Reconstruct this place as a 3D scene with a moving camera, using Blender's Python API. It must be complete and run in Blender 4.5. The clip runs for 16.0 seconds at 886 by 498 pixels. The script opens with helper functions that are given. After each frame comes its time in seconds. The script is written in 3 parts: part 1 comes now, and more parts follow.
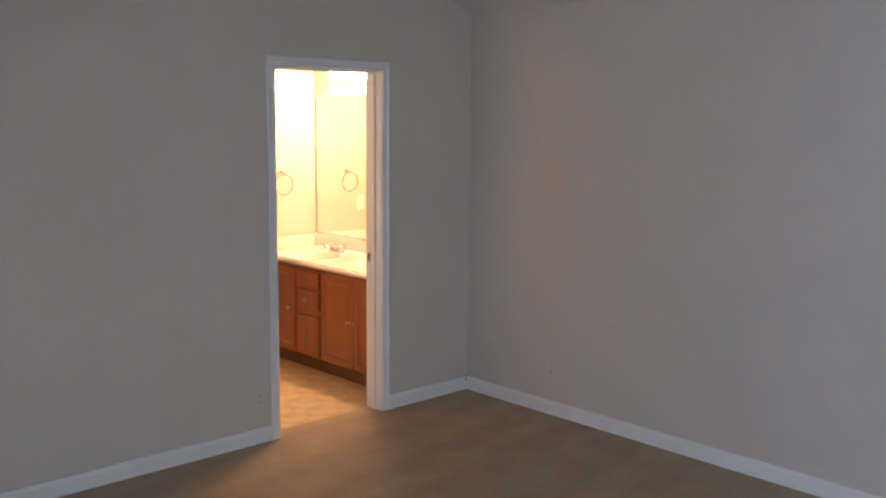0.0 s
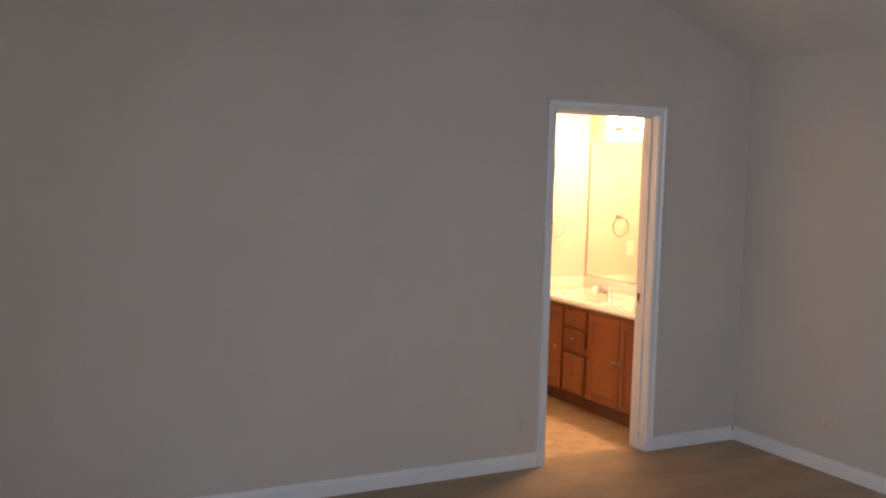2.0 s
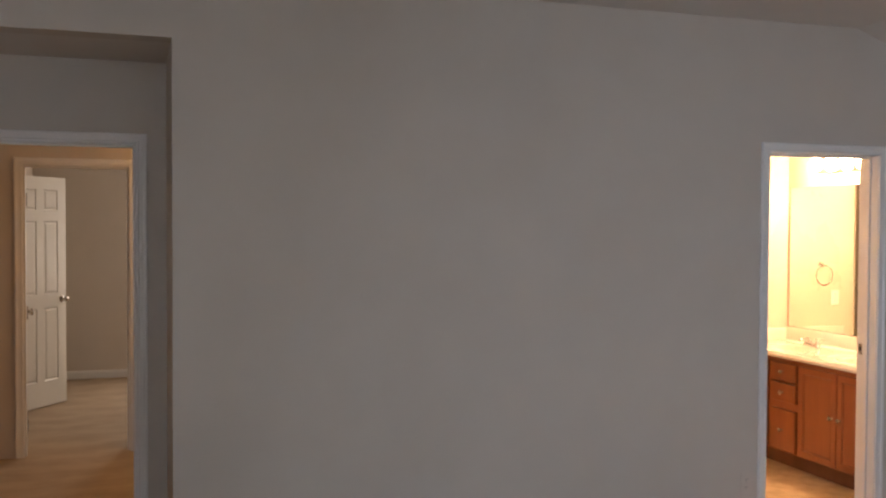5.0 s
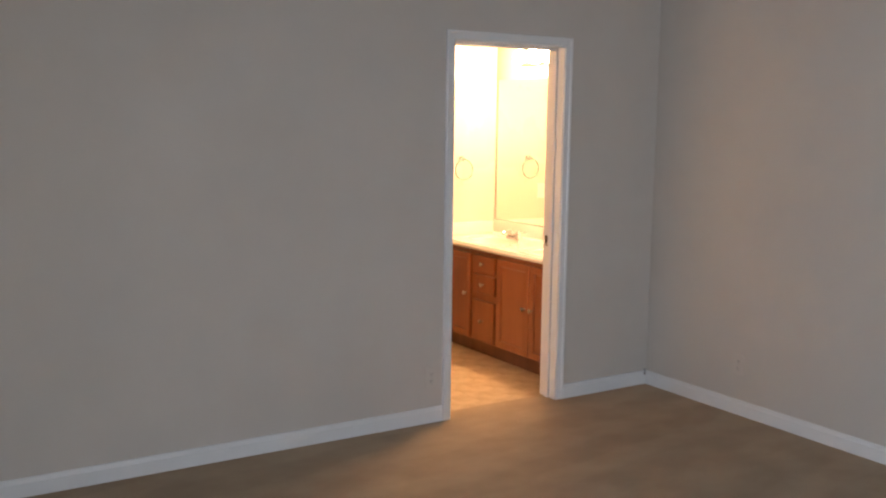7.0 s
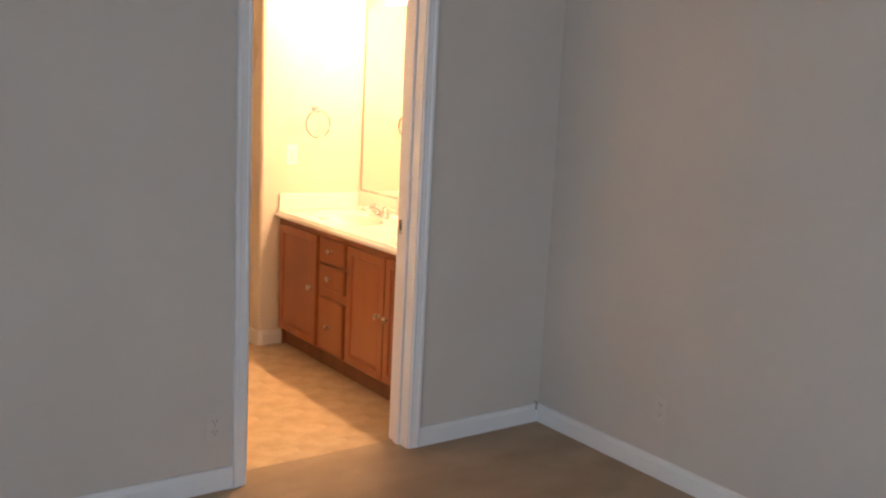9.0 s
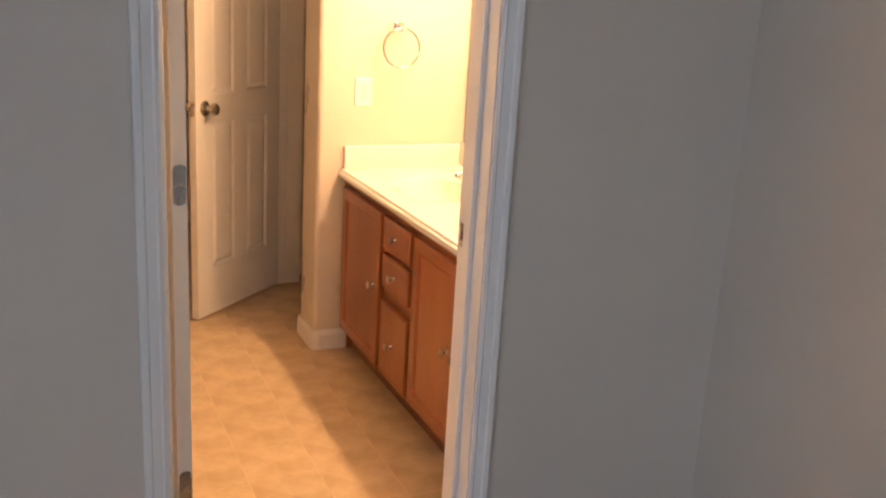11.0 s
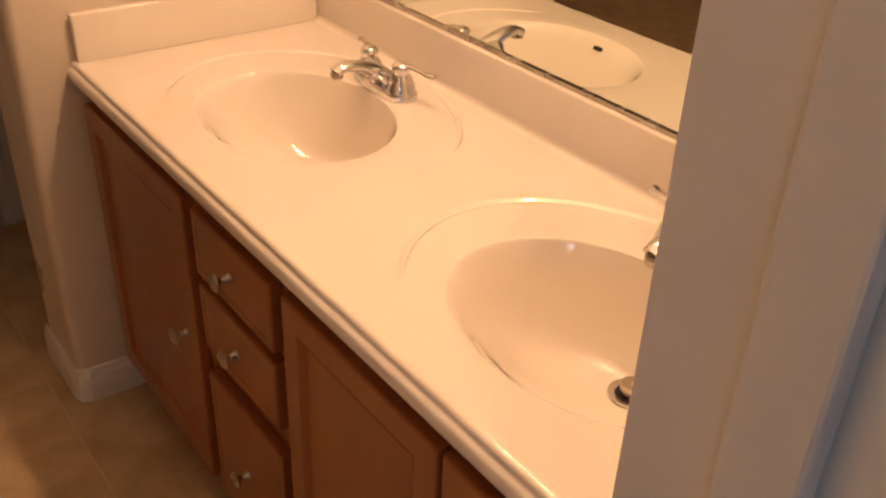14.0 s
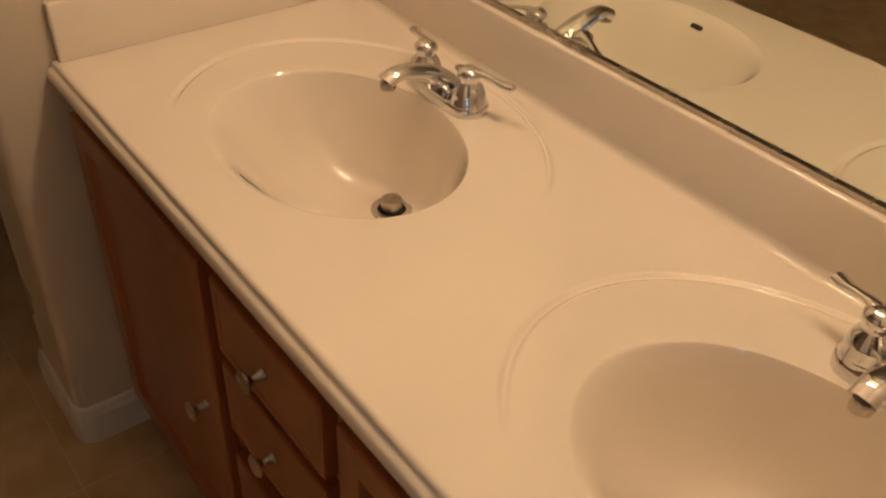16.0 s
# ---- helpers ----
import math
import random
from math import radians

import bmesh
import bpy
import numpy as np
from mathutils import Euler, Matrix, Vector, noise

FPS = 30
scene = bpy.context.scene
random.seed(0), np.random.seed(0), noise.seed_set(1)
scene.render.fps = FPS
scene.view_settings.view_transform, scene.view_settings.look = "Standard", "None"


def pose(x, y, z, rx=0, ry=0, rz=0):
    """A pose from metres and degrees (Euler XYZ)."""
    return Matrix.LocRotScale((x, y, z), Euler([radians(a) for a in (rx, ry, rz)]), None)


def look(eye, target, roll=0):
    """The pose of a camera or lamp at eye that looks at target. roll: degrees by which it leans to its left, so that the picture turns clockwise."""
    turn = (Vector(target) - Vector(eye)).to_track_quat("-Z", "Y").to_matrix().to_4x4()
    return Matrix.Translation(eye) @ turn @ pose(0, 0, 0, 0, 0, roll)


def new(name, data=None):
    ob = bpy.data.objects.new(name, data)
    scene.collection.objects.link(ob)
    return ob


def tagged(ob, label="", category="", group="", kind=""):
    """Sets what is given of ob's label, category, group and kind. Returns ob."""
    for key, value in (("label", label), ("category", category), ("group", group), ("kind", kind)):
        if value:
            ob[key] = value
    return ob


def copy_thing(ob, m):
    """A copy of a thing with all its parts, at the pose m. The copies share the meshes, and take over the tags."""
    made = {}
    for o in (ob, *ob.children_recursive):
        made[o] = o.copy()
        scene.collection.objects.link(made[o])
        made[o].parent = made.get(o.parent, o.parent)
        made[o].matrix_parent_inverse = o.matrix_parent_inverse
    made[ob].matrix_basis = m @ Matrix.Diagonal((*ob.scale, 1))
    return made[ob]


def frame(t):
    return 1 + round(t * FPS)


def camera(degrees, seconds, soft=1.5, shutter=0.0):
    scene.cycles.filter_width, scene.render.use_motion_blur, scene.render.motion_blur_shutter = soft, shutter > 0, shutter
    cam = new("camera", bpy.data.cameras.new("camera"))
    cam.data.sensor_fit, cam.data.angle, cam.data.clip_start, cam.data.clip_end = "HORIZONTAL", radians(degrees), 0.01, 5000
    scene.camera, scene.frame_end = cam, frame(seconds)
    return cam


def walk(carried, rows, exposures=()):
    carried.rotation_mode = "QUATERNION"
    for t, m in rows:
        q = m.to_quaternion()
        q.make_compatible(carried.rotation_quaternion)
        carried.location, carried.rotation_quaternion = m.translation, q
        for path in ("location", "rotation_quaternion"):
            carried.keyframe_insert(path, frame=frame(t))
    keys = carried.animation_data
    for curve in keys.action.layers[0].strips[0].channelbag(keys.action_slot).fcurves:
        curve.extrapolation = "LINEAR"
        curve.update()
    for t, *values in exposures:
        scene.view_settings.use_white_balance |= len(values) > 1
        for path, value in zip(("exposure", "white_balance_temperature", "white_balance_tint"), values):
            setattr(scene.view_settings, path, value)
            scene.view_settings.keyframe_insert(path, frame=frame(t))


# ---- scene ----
cam = camera(50.2, 16.0, soft=2.2)
PATH = [
    (0, (-3.571, -4.32, 1.785), (-2.216, -2.875, 1.506), 0.5),
    (0.5, (-3.573, -4.429, 1.65), (-2.427, -2.805, 1.431), 2.7),
    (1, (-3.546, -4.403, 1.607), (-2.526, -2.694, 1.409), 2.8),
    (1.5, (-3.657, -4.483, 1.668), (-2.672, -2.755, 1.465), 2.2),
    (2, (-3.746, -4.467, 1.683), (-2.833, -2.695, 1.517), 1.5),
    (2.5, (-3.871, -4.406, 1.685), (-3.019, -2.601, 1.554), 1.4),
    (3, (-3.983, -4.347, 1.7), (-3.195, -2.511, 1.607), 1.3),
    (3.5, (-4.058, -4.336, 1.711), (-3.346, -2.467, 1.678), 1.0),
    (3.7, (-4.059, -4.369, 1.714), (-3.391, -2.484, 1.708), 0.9),
    (5.8, (-3.928, -4.295, 1.613), (-3.306, -2.399, 1.477), 0.6),
    (6, (-3.871, -4.326, 1.623), (-3.174, -2.459, 1.455), 0.8),
    (6.5, (-3.747, -4.408, 1.648), (-2.874, -2.623, 1.422), 0.4),
    (7, (-3.459, -4.243, 1.624), (-2.41, -2.562, 1.355), 0.7),
    (7.5, (-3.237, -4.095, 1.607), (-2.041, -2.518, 1.321), 1.2),
    (8, (-2.867, -3.781, 1.565), (-1.658, -2.218, 1.252), 1.1),
    (8.2, (-2.713, -3.651, 1.554), (-1.509, -2.088, 1.228), 1.3),
    (10.3, (-1.423, -2.365, 1.532), (-0.451, -0.676, 1.079), 4.3),
    (10.5, (-1.319, -2.251, 1.576), (-0.389, -0.551, 1.08), 4.0),
    (11, (-1.003, -1.916, 1.536), (-0.204, -0.166, 0.988), 3.4),
    (11.5, (-0.795, -1.571, 1.504), (-0.093, 0.202, 0.902), 3.6),
    (12, (-0.648, -1.174, 1.471), (0.021, 0.593, 0.816), 4.2),
    (12.5, (-0.527, -0.812, 1.446), (0.159, 0.929, 0.74), 4.5),
    (13, (-0.496, -0.472, 1.434), (0.327, 1.177, 0.658), 5.1),
    (13.5, (-0.406, -0.235, 1.426), (0.522, 1.3, 0.543), 4.0),
    (14, (-0.3, -0.066, 1.426), (0.748, 1.28, 0.382), 2.4),
    (14.5, (-0.264, 0.072, 1.413), (0.869, 1.243, 0.252), 1.8),
    (15, (-0.253, 0.208, 1.422), (0.915, 1.241, 0.17), 3.1),
    (15.5, (-0.204, 0.27, 1.415), (0.913, 1.356, 0.16), 3.1),
    (16, (-0.149, 0.31, 1.418), (0.831, 1.572, 0.215), 2.0),
]
walk(cam, [(t, look(eye, target, roll)) for t, eye, target, roll in PATH],
     exposures=[(0.0, -0.15, 6300, 13), (3.5, -0.2, 6850, 16), (6.0, 0.1, 6850, 14), (8.0, 0.12, 6500, 11), (11.0, 0.02, 6600, 13), (12.5, -0.28, 6850, 16.5), (13.0, -0.68, 7000, 20), (14.0, -1.45, 6650, 19), (15.0, -2.05, 6350, 11), (16.0, -2.1, 5900, 4)])

# ---- light ----
world = bpy.data.worlds.new("sky")
scene.world = world
world.use_nodes = True
wn = world.node_tree.nodes
sky = wn.new("ShaderNodeTexSky")
sky.sky_type = "NISHITA"
sky.sun_disc = False
sky.sun_elevation = radians(35)
sky.sun_rotation = radians(160)
wn["Background"].inputs[1].default_value = 0.08
world.node_tree.links.new(sky.outputs[0], wn["Background"].inputs[0])

sun = new("sun", bpy.data.lights.new("sun", "SUN"))
sun.data.energy = 1.0
sun.data.angle = radians(12)
sun.data.color = (1.0, 0.96, 0.9)
sun.matrix_world = look((0, 10, 12), (0, 0, 0))


def area_lamp(name, eye, target, w, h, watts, color):
    d = bpy.data.lights.new(name, "AREA")
    d.shape, d.size, d.size_y, d.energy, d.color = "RECTANGLE", w, h, watts, color
    ob = new(name, d)
    ob.matrix_world = look(eye, target)
    return ob


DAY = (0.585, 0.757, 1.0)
WARM = (1.0, 0.62, 0.27)
area_lamp("window_light", (-0.75, -5.66, 1.45), (-0.3, 0, -0.4), 2.1, 1.4, 16, DAY)
# added fill at an unseen west window, angled to brighten the east wall
area_lamp("east_wall_fill", (-5.66, -4.5, 1.45), (0, -7.4, -0.5), 1.5, 1.4, 128, DAY)
area_lamp("window_light_room", (-3.0, 6.32, 1.5), (-3.6, 0, 0.6), 0.8, 1.2, 30, (1.0, 0.95, 0.87))


# ---- materials ----
def material(name, color, rough=0.6, metal=0.0, turn=0.0, vary=0.08, scale=6.0, fine=120.0, bump=0.1, dist=0.002, stretch=(1, 1, 1), coat=0.0, piece=0.0, color2=None, detail=4):
    """A painted, stained or moulded surface with variation at two scales and fine relief."""
    m = bpy.data.materials.new(name)
    m.use_nodes = True
    nt = m.node_tree
    n, l = nt.nodes, nt.links
    b = n["Principled BSDF"]
    tc = n.new("ShaderNodeTexCoord")
    mp = n.new("ShaderNodeMapping")
    mp.inputs["Scale"].default_value = stretch
    mp.inputs["Rotation"].default_value = (0, 0, radians(turn))
    l.new(tc.outputs["Object"], mp.inputs["Vector"])
    big = n.new("ShaderNodeTexNoise")
    big.inputs["Scale"].default_value = scale
    big.inputs["Detail"].default_value = detail
    small = n.new("ShaderNodeTexNoise")
    small.inputs["Scale"].default_value = fine
    small.inputs["Detail"].default_value = 3
    l.new(mp.outputs[0], big.inputs["Vector"])
    l.new(mp.outputs[0], small.inputs["Vector"])
    mix = n.new("ShaderNodeMix")
    mix.data_type = "RGBA"
    c2 = color2 or tuple(c * (1 - 2.2 * vary) for c in color)
    mix.inputs[6].default_value = (*color, 1)
    mix.inputs[7].default_value = (*c2, 1)
    add = n.new("ShaderNodeMath")
    add.operation = "MULTIPLY_ADD"
    add.inputs[1].default_value = 0.45
    l.new(small.outputs["Fac"], add.inputs[0])
    ramp = n.new("ShaderNodeMapRange")
    ramp.inputs[1].default_value, ramp.inputs[2].default_value = 0.35, 0.65
    ramp.inputs[3].default_value, ramp.inputs[4].default_value = -0.15, 0.75
    l.new(big.outputs["Fac"], ramp.inputs[0])
    l.new(ramp.outputs[0], add.inputs[2])
    add.use_clamp = True
    l.new(add.outputs[0], mix.inputs[0])
    out = mix.outputs[2]
    if piece:
        info = n.new("ShaderNodeObjectInfo")
        hsv = n.new("ShaderNodeHueSaturation")
        mr = n.new("ShaderNodeMapRange")
        mr.inputs[3].default_value, mr.inputs[4].default_value = 1 - piece, 1 + piece
        l.new(info.outputs["Random"], mr.inputs[0])
        l.new(mr.outputs[0], hsv.inputs["Value"])
        l.new(out, hsv.inputs["Color"])
        out = hsv.outputs[0]
    l.new(out, b.inputs["Base Color"])
    rr = n.new("ShaderNodeMapRange")
    rr.inputs[3].default_value, rr.inputs[4].default_value = rough * 0.75, min(rough * 1.3, 1)
    l.new(big.outputs["Fac"], rr.inputs[0])
    l.new(rr.outputs[0], b.inputs["Roughness"])
    b.inputs["Metallic"].default_value = metal
    b.inputs["Coat Weight"].default_value = coat
    b.inputs["Coat Roughness"].default_value = 0.04
    if bump:
        bp = n.new("ShaderNodeBump")
        bp.inputs["Strength"].default_value = bump
        bp.inputs["Distance"].default_value = dist
        l.new(small.outputs["Fac"], bp.inputs["Height"])
        l.new(bp.outputs[0], b.inputs["Normal"])
    return m


PAINT = material("wall_paint", (0.60, 0.535, 0.465), 0.55, vary=0.02, scale=2.0, fine=160, bump=0.22)
BATHP = material("semi_gloss_bath_paint", (0.66, 0.585, 0.495), 0.28, vary=0.015, scale=2.0, fine=160, bump=0.15)
CEILING = material("ceiling_paint", (0.70, 0.65, 0.60), 0.85, vary=0.03, scale=2.0, fine=90, bump=0.5, dist=0.004)
TRIM = material("white_trim_paint", (0.78, 0.76, 0.73), 0.32, vary=0.02, scale=5, fine=60, bump=0.05)
DOORP = material("door_paint", (0.80, 0.77, 0.71), 0.35, vary=0.02, scale=3, fine=90, stretch=(1, 1, 0.1), bump=0.08)
CARPET = material("tan_carpet", (0.50, 0.365, 0.24), 0.98, vary=0.06, scale=4.0, fine=420, bump=1.0, dist=0.006, stretch=(1.0, 1.3, 1), turn=-35, detail=3)


def vacuum_tracks(m, turn, width):
    """Broad, uneven bands of brushed pile over a carpet's colour."""
    n, l = m.node_tree.nodes, m.node_tree.links
    b = n["Principled BSDF"]
    src = b.inputs["Base Color"].links[0].from_socket
    tc = n.new("ShaderNodeTexCoord")
    mp = n.new("ShaderNodeMapping")
    mp.inputs["Rotation"].default_value = (0, 0, radians(turn))
    wave = n.new("ShaderNodeTexWave")
    wave.inputs["Scale"].default_value = 0.314 / width
    wave.inputs["Distortion"].default_value = 3.0
    wave.inputs["Detail"].default_value = 3.0
    wave.inputs["Detail Scale"].default_value = 1.6
    ramp = n.new("ShaderNodeMapRange")
    ramp.interpolation_type = "SMOOTHSTEP"
    ramp.inputs[1].default_value, ramp.inputs[2].default_value = 0.35, 0.75
    ramp.inputs[3].default_value, ramp.inputs[4].default_value = 0.97, 1.035
    hsv = n.new("ShaderNodeHueSaturation")
    l.new(tc.outputs["Object"], mp.inputs["Vector"])
    l.new(mp.outputs[0], wave.inputs["Vector"])
    l.new(wave.outputs["Fac"], ramp.inputs[0])
    l.new(ramp.outputs[0], hsv.inputs["Value"])
    l.new(src, hsv.inputs["Color"])
    l.new(hsv.outputs[0], b.inputs["Base Color"])


vacuum_tracks(CARPET, 82, 0.36)
CARPET_DARK = material("brown_carpet", (0.36, 0.25, 0.165), 0.98, vary=0.10, scale=3, fine=420, bump=1.0, dist=0.006)
VINYL = material("tan_vinyl_tile", (0.60, 0.455, 0.29), 0.38, vary=0.1, scale=9, fine=45, bump=0.08, piece=0.025, color2=(0.45, 0.315, 0.18), detail=7)
GROUT = material("pale_vinyl_joint", (0.66, 0.53, 0.37), 0.5, vary=0.05, scale=10, fine=80)
WOOD = material("stained_maple", (0.315, 0.106, 0.035), 0.32, vary=0.1, scale=2.2, fine=38, stretch=(3.5, 3.5, 0.5), bump=0.05, coat=0.25, color2=(0.25, 0.077, 0.025))
# cabinet wood again, with the toe recess's shade put into the colour
WOOD_SHADED = material("shadowed_toe_kick_wood", (0.20, 0.075, 0.03), 0.5, vary=0.1, scale=3, fine=50, stretch=(3, 3, 0.5))
MARBLE = material("cultured_marble", (0.82, 0.755, 0.68), 0.10, vary=0.015, scale=5, fine=60, bump=0.0, coat=0.9)
MARBLE.node_tree.nodes["Principled BSDF"].inputs["Coat Roughness"].default_value = 0.012
CHROME = material("chrome", (0.72, 0.72, 0.74), 0.04, metal=1.0, vary=0.01, scale=20, fine=90, bump=0)
NICKEL = material("satin_nickel", (0.52, 0.48, 0.43), 0.26, metal=1.0, vary=0.03, scale=20, fine=200, bump=0.02)
PLASTIC = material("white_plastic", (0.80, 0.78, 0.74), 0.35, vary=0.01, scale=20, fine=90, bump=0)
PLATE = material("almond_plastic", (0.60, 0.535, 0.465), 0.42, vary=0.01, scale=20, fine=90, bump=0)
DARK = material("dark_hole", (0.02, 0.018, 0.016), 0.6, vary=0.05, bump=0)
VENTM = material("grey_vent_metal", (0.21, 0.215, 0.23), 0.45, vary=0.05, scale=15, bump=0.05)

MIRROR = bpy.data.materials.new("mirror_glass")
MIRROR.use_nodes = True
b = MIRROR.node_tree.nodes["Principled BSDF"]
b.inputs["Base Color"].default_value = (0.86, 0.90, 0.84, 1)
b.inputs["Metallic"].default_value = 1.0
b.inputs["Roughness"].default_value = 0.015

GLASS = bpy.data.materials.new("window_glass")
GLASS.use_nodes = True
b = GLASS.node_tree.nodes["Principled BSDF"]
b.inputs["Transmission Weight"].default_value = 1.0
b.inputs["Roughness"].default_value = 0.0
b.inputs["IOR"].default_value = 1.45


def glow(name, color, strength):
    m = bpy.data.materials.new(name)
    m.use_nodes = True
    b = m.node_tree.nodes["Principled BSDF"]
    b.inputs["Base Color"].default_value = (0.9, 0.88, 0.82, 1)
    b.inputs["Emission Color"].default_value = (*color, 1)
    b.inputs["Emission Strength"].default_value = strength
    return m


BULB = glow("lit_frosted_globe", (1.0, 0.625, 0.335), 300.0)
HALL_LAMP = glow("lit_hall_lamp_glass", (1.0, 0.62, 0.30), 60.0)


# ---- mesh helpers ----
def finish(ob_name, bm, mat, smooth=False, parent=None):
    bmesh.ops.recalc_face_normals(bm, faces=bm.faces)
    me = bpy.data.meshes.new(ob_name)
    bm.to_mesh(me)
    bm.free()
    me.materials.append(mat)
    if smooth:
        for p in me.polygons:
            p.use_smooth = True
        me.set_sharp_from_angle(angle=radians(40))
    ob = new(ob_name, me)
    if parent is not None:
        ob.parent = parent
    return ob


def part(name, bm, mat, parent, label="", smooth=False):
    return tagged(finish(name, bm, mat, smooth, parent), label)


def empty(name, m, label, category, group="", kind=""):
    ob = new(name)
    ob.empty_display_size = 0.1
    ob.matrix_world = m
    return tagged(ob, label, category, group, kind)


def box(x0, x1, y0, y1, z0, z1, bev=0.0, seg=2, bm=None):
    one = bmesh.new()
    bmesh.ops.create_cube(one, size=1, matrix=Matrix.LocRotScale(((x0 + x1) / 2, (y0 + y1) / 2, (z0 + z1) / 2), None, (x1 - x0, y1 - y0, z1 - z0)))
    if bev:
        bmesh.ops.bevel(one, geom=one.edges[:], offset=bev, segments=seg, profile=0.5, affect="EDGES")
    if bm is None:
        return one
    me = bpy.data.meshes.new("piece")
    one.to_mesh(me)
    one.free()
    bm.from_mesh(me)
    bpy.data.meshes.remove(me)
    return bm


def prism(pts, plane, lo, hi, bm=None):
    """A closed outline in the plane xz, yz or xy, given depth along the third axis."""
    bm = bm or bmesh.new()
    put = {"xz": lambda a, c, d: (a, d, c), "yz": lambda a, c, d: (d, a, c), "xy": lambda a, c, d: (a, c, d)}[plane]
    A = [bm.verts.new(put(a, c, lo)) for a, c in pts]
    B = [bm.verts.new(put(a, c, hi)) for a, c in pts]
    bm.faces.new(A)
    bm.faces.new(B)
    for i in range(len(pts)):
        j = (i + 1) % len(pts)
        bm.faces.new((A[i], A[j], B[j], B[i]))
    return bm


def lathe(profile, segs=24, bm=None, m=Matrix()):
    """Turns (radius, height) pairs round z."""
    bm = bm or bmesh.new()
    rings = []
    for r, z in profile:
        if r < 1e-6:
            rings.append([bm.verts.new(m @ Vector((0, 0, z)))])
        else:
            rings.append([bm.verts.new(m @ Vector((r * math.cos(2 * math.pi * i / segs), r * math.sin(2 * math.pi * i / segs), z))) for i in range(segs)])
    for a, c in zip(rings, rings[1:]):
        for i in range(segs):
            j = (i + 1) % segs
            if len(a) == 1 and len(c) == 1:
                continue
            if len(a) == 1:
                bm.faces.new((a[0], c[i], c[j]))
            elif len(c) == 1:
                bm.faces.new((a[i], a[j], c[0]))
            else:
                bm.faces.new((a[i], a[j], c[j], c[i]))
    return bm


def tube(path, radii, segs=14, bm=None, flat=1.0, up=(0, 0, 1)):
    """Sweeps an ellipse along a path; flat is its height over its width."""
    bm = bm or bmesh.new()
    path = [Vector(p) for p in path]
    rings = []
    for i, p in enumerate(path):
        d = (path[min(i + 1, len(path) - 1)] - path[max(i - 1, 0)]).normalized()
        side = d.cross(Vector(up))
        if side.length < 1e-4:
            side = d.cross(Vector((1, 0, 0)))
        side.normalize()
        top = side.cross(d).normalized()
        r = radii[i]
        rings.append([bm.verts.new(p + side * r * math.cos(a) + top * r * flat * math.sin(a)) for a in (2 * math.pi * k / segs for k in range(segs))])
    for a, c in zip(rings, rings[1:]):
        for i in range(segs):
            j = (i + 1) % segs
            bm.faces.new((a[i], a[j], c[j], c[i]))
    bm.faces.new(rings[0])
    bm.faces.new(rings[-1][::-1])
    return bm


def bend(points, steps=8):
    """A smooth curve through a few points (Catmull-Rom)."""
    P = [Vector(p) for p in points]
    P = [2 * P[0] - P[1]] + P + [2 * P[-1] - P[-2]]
    out = []
    for i in range(1, len(P) - 2):
        for k in range(steps):
            t = k / steps
            out.append(0.5 * ((2 * P[i]) + (P[i + 1] - P[i - 1]) * t + (2 * P[i - 1] - 5 * P[i] + 4 * P[i + 1] - P[i + 2]) * t * t + (3 * P[i] - P[i - 1] - 3 * P[i + 1] + P[i + 2]) * t ** 3))
    return out + [P[-2]]


def structure(name, bm, mat, label, category, smooth=False):
    return tagged(finish(name, bm, mat, smooth), label, category, kind="structure")


# ---- plan ----
CORNER = 0.706      # face of the outer wall beside the bathroom door
WALL = 0.138        # wall thickness
FLAT, LOW, EAVE, BEND = 2.745, 2.455, 2.415, -0.19
DL, DR, DH = -0.752, -0.024, 2.038   # clear bathroom doorway
HALL = -3.862       # corner of the vestibule opening
END = 1.690         # wall at the far end of the vanity
HY = 0.72           # wall of the vestibule door
FAR = 2.82          # second doorway across the hall
SEAM = 0.11         # line where carpet meets vinyl
BATHFAR = 3.875     # wall of the bathroom's closet

# ---- walls of the bedroom ----
structure("wall_north", prism([(-5.0, 0), (-5.0, LOW), (HALL, LOW), (HALL, 0), (DL - 0.018, 0), (DL - 0.018, DH + 0.018), (DR + 0.018, DH + 0.018), (DR + 0.018, 0), (CORNER, 0), (CORNER, EAVE), (BEND, FLAT), (-5.6, FLAT), (-5.6, 0)], "xz", 0, WALL), PAINT,
          "smooth greige painted wall with two openings", "wall")
structure("wall_east", box(CORNER, CORNER + 0.15, -5.7, 7.5, 0, 2.9), PAINT, "smooth greige painted outer wall", "wall")
WX0, WX1, WZ0, WZ1 = -1.85, 0.35, 0.7, 2.2
bm = bmesh.new()
for x0, x1, z0, z1 in ((-5.6, WX0, 0, 2.9), (WX1, CORNER, 0, 2.9), (WX0, WX1, 0, WZ0), (WX0, WX1, WZ1, 2.9)):
    box(x0, x1, -5.75, -5.6, z0, z1, bm=bm)
structure("wall_south", bm, PAINT, "greige painted wall with a wide window", "wall")
bm = bmesh.new()
for y0, y1, z0, z1 in ((-5.75, -5.3, 0, 2.9), (-3.7, 7.5, 0, 2.9), (-5.3, -3.7, 0, 0.7), (-5.3, -3.7, 2.2, 2.9)):
    box(-5.75, -5.6, y0, y1, z0, z1, bm=bm)
structure("wall_west", bm, PAINT, "greige painted wall with an added, unseen window", "wall")
structure("ceiling", prism([(-5.6, FLAT), (BEND, FLAT), (CORNER, EAVE), (CORNER, EAVE + 0.12), (BEND, FLAT + 0.12), (-5.6, FLAT + 0.12)], "xz", -5.6, 0), CEILING, "textured off-white ceiling that slopes down to one wall", "ceiling")
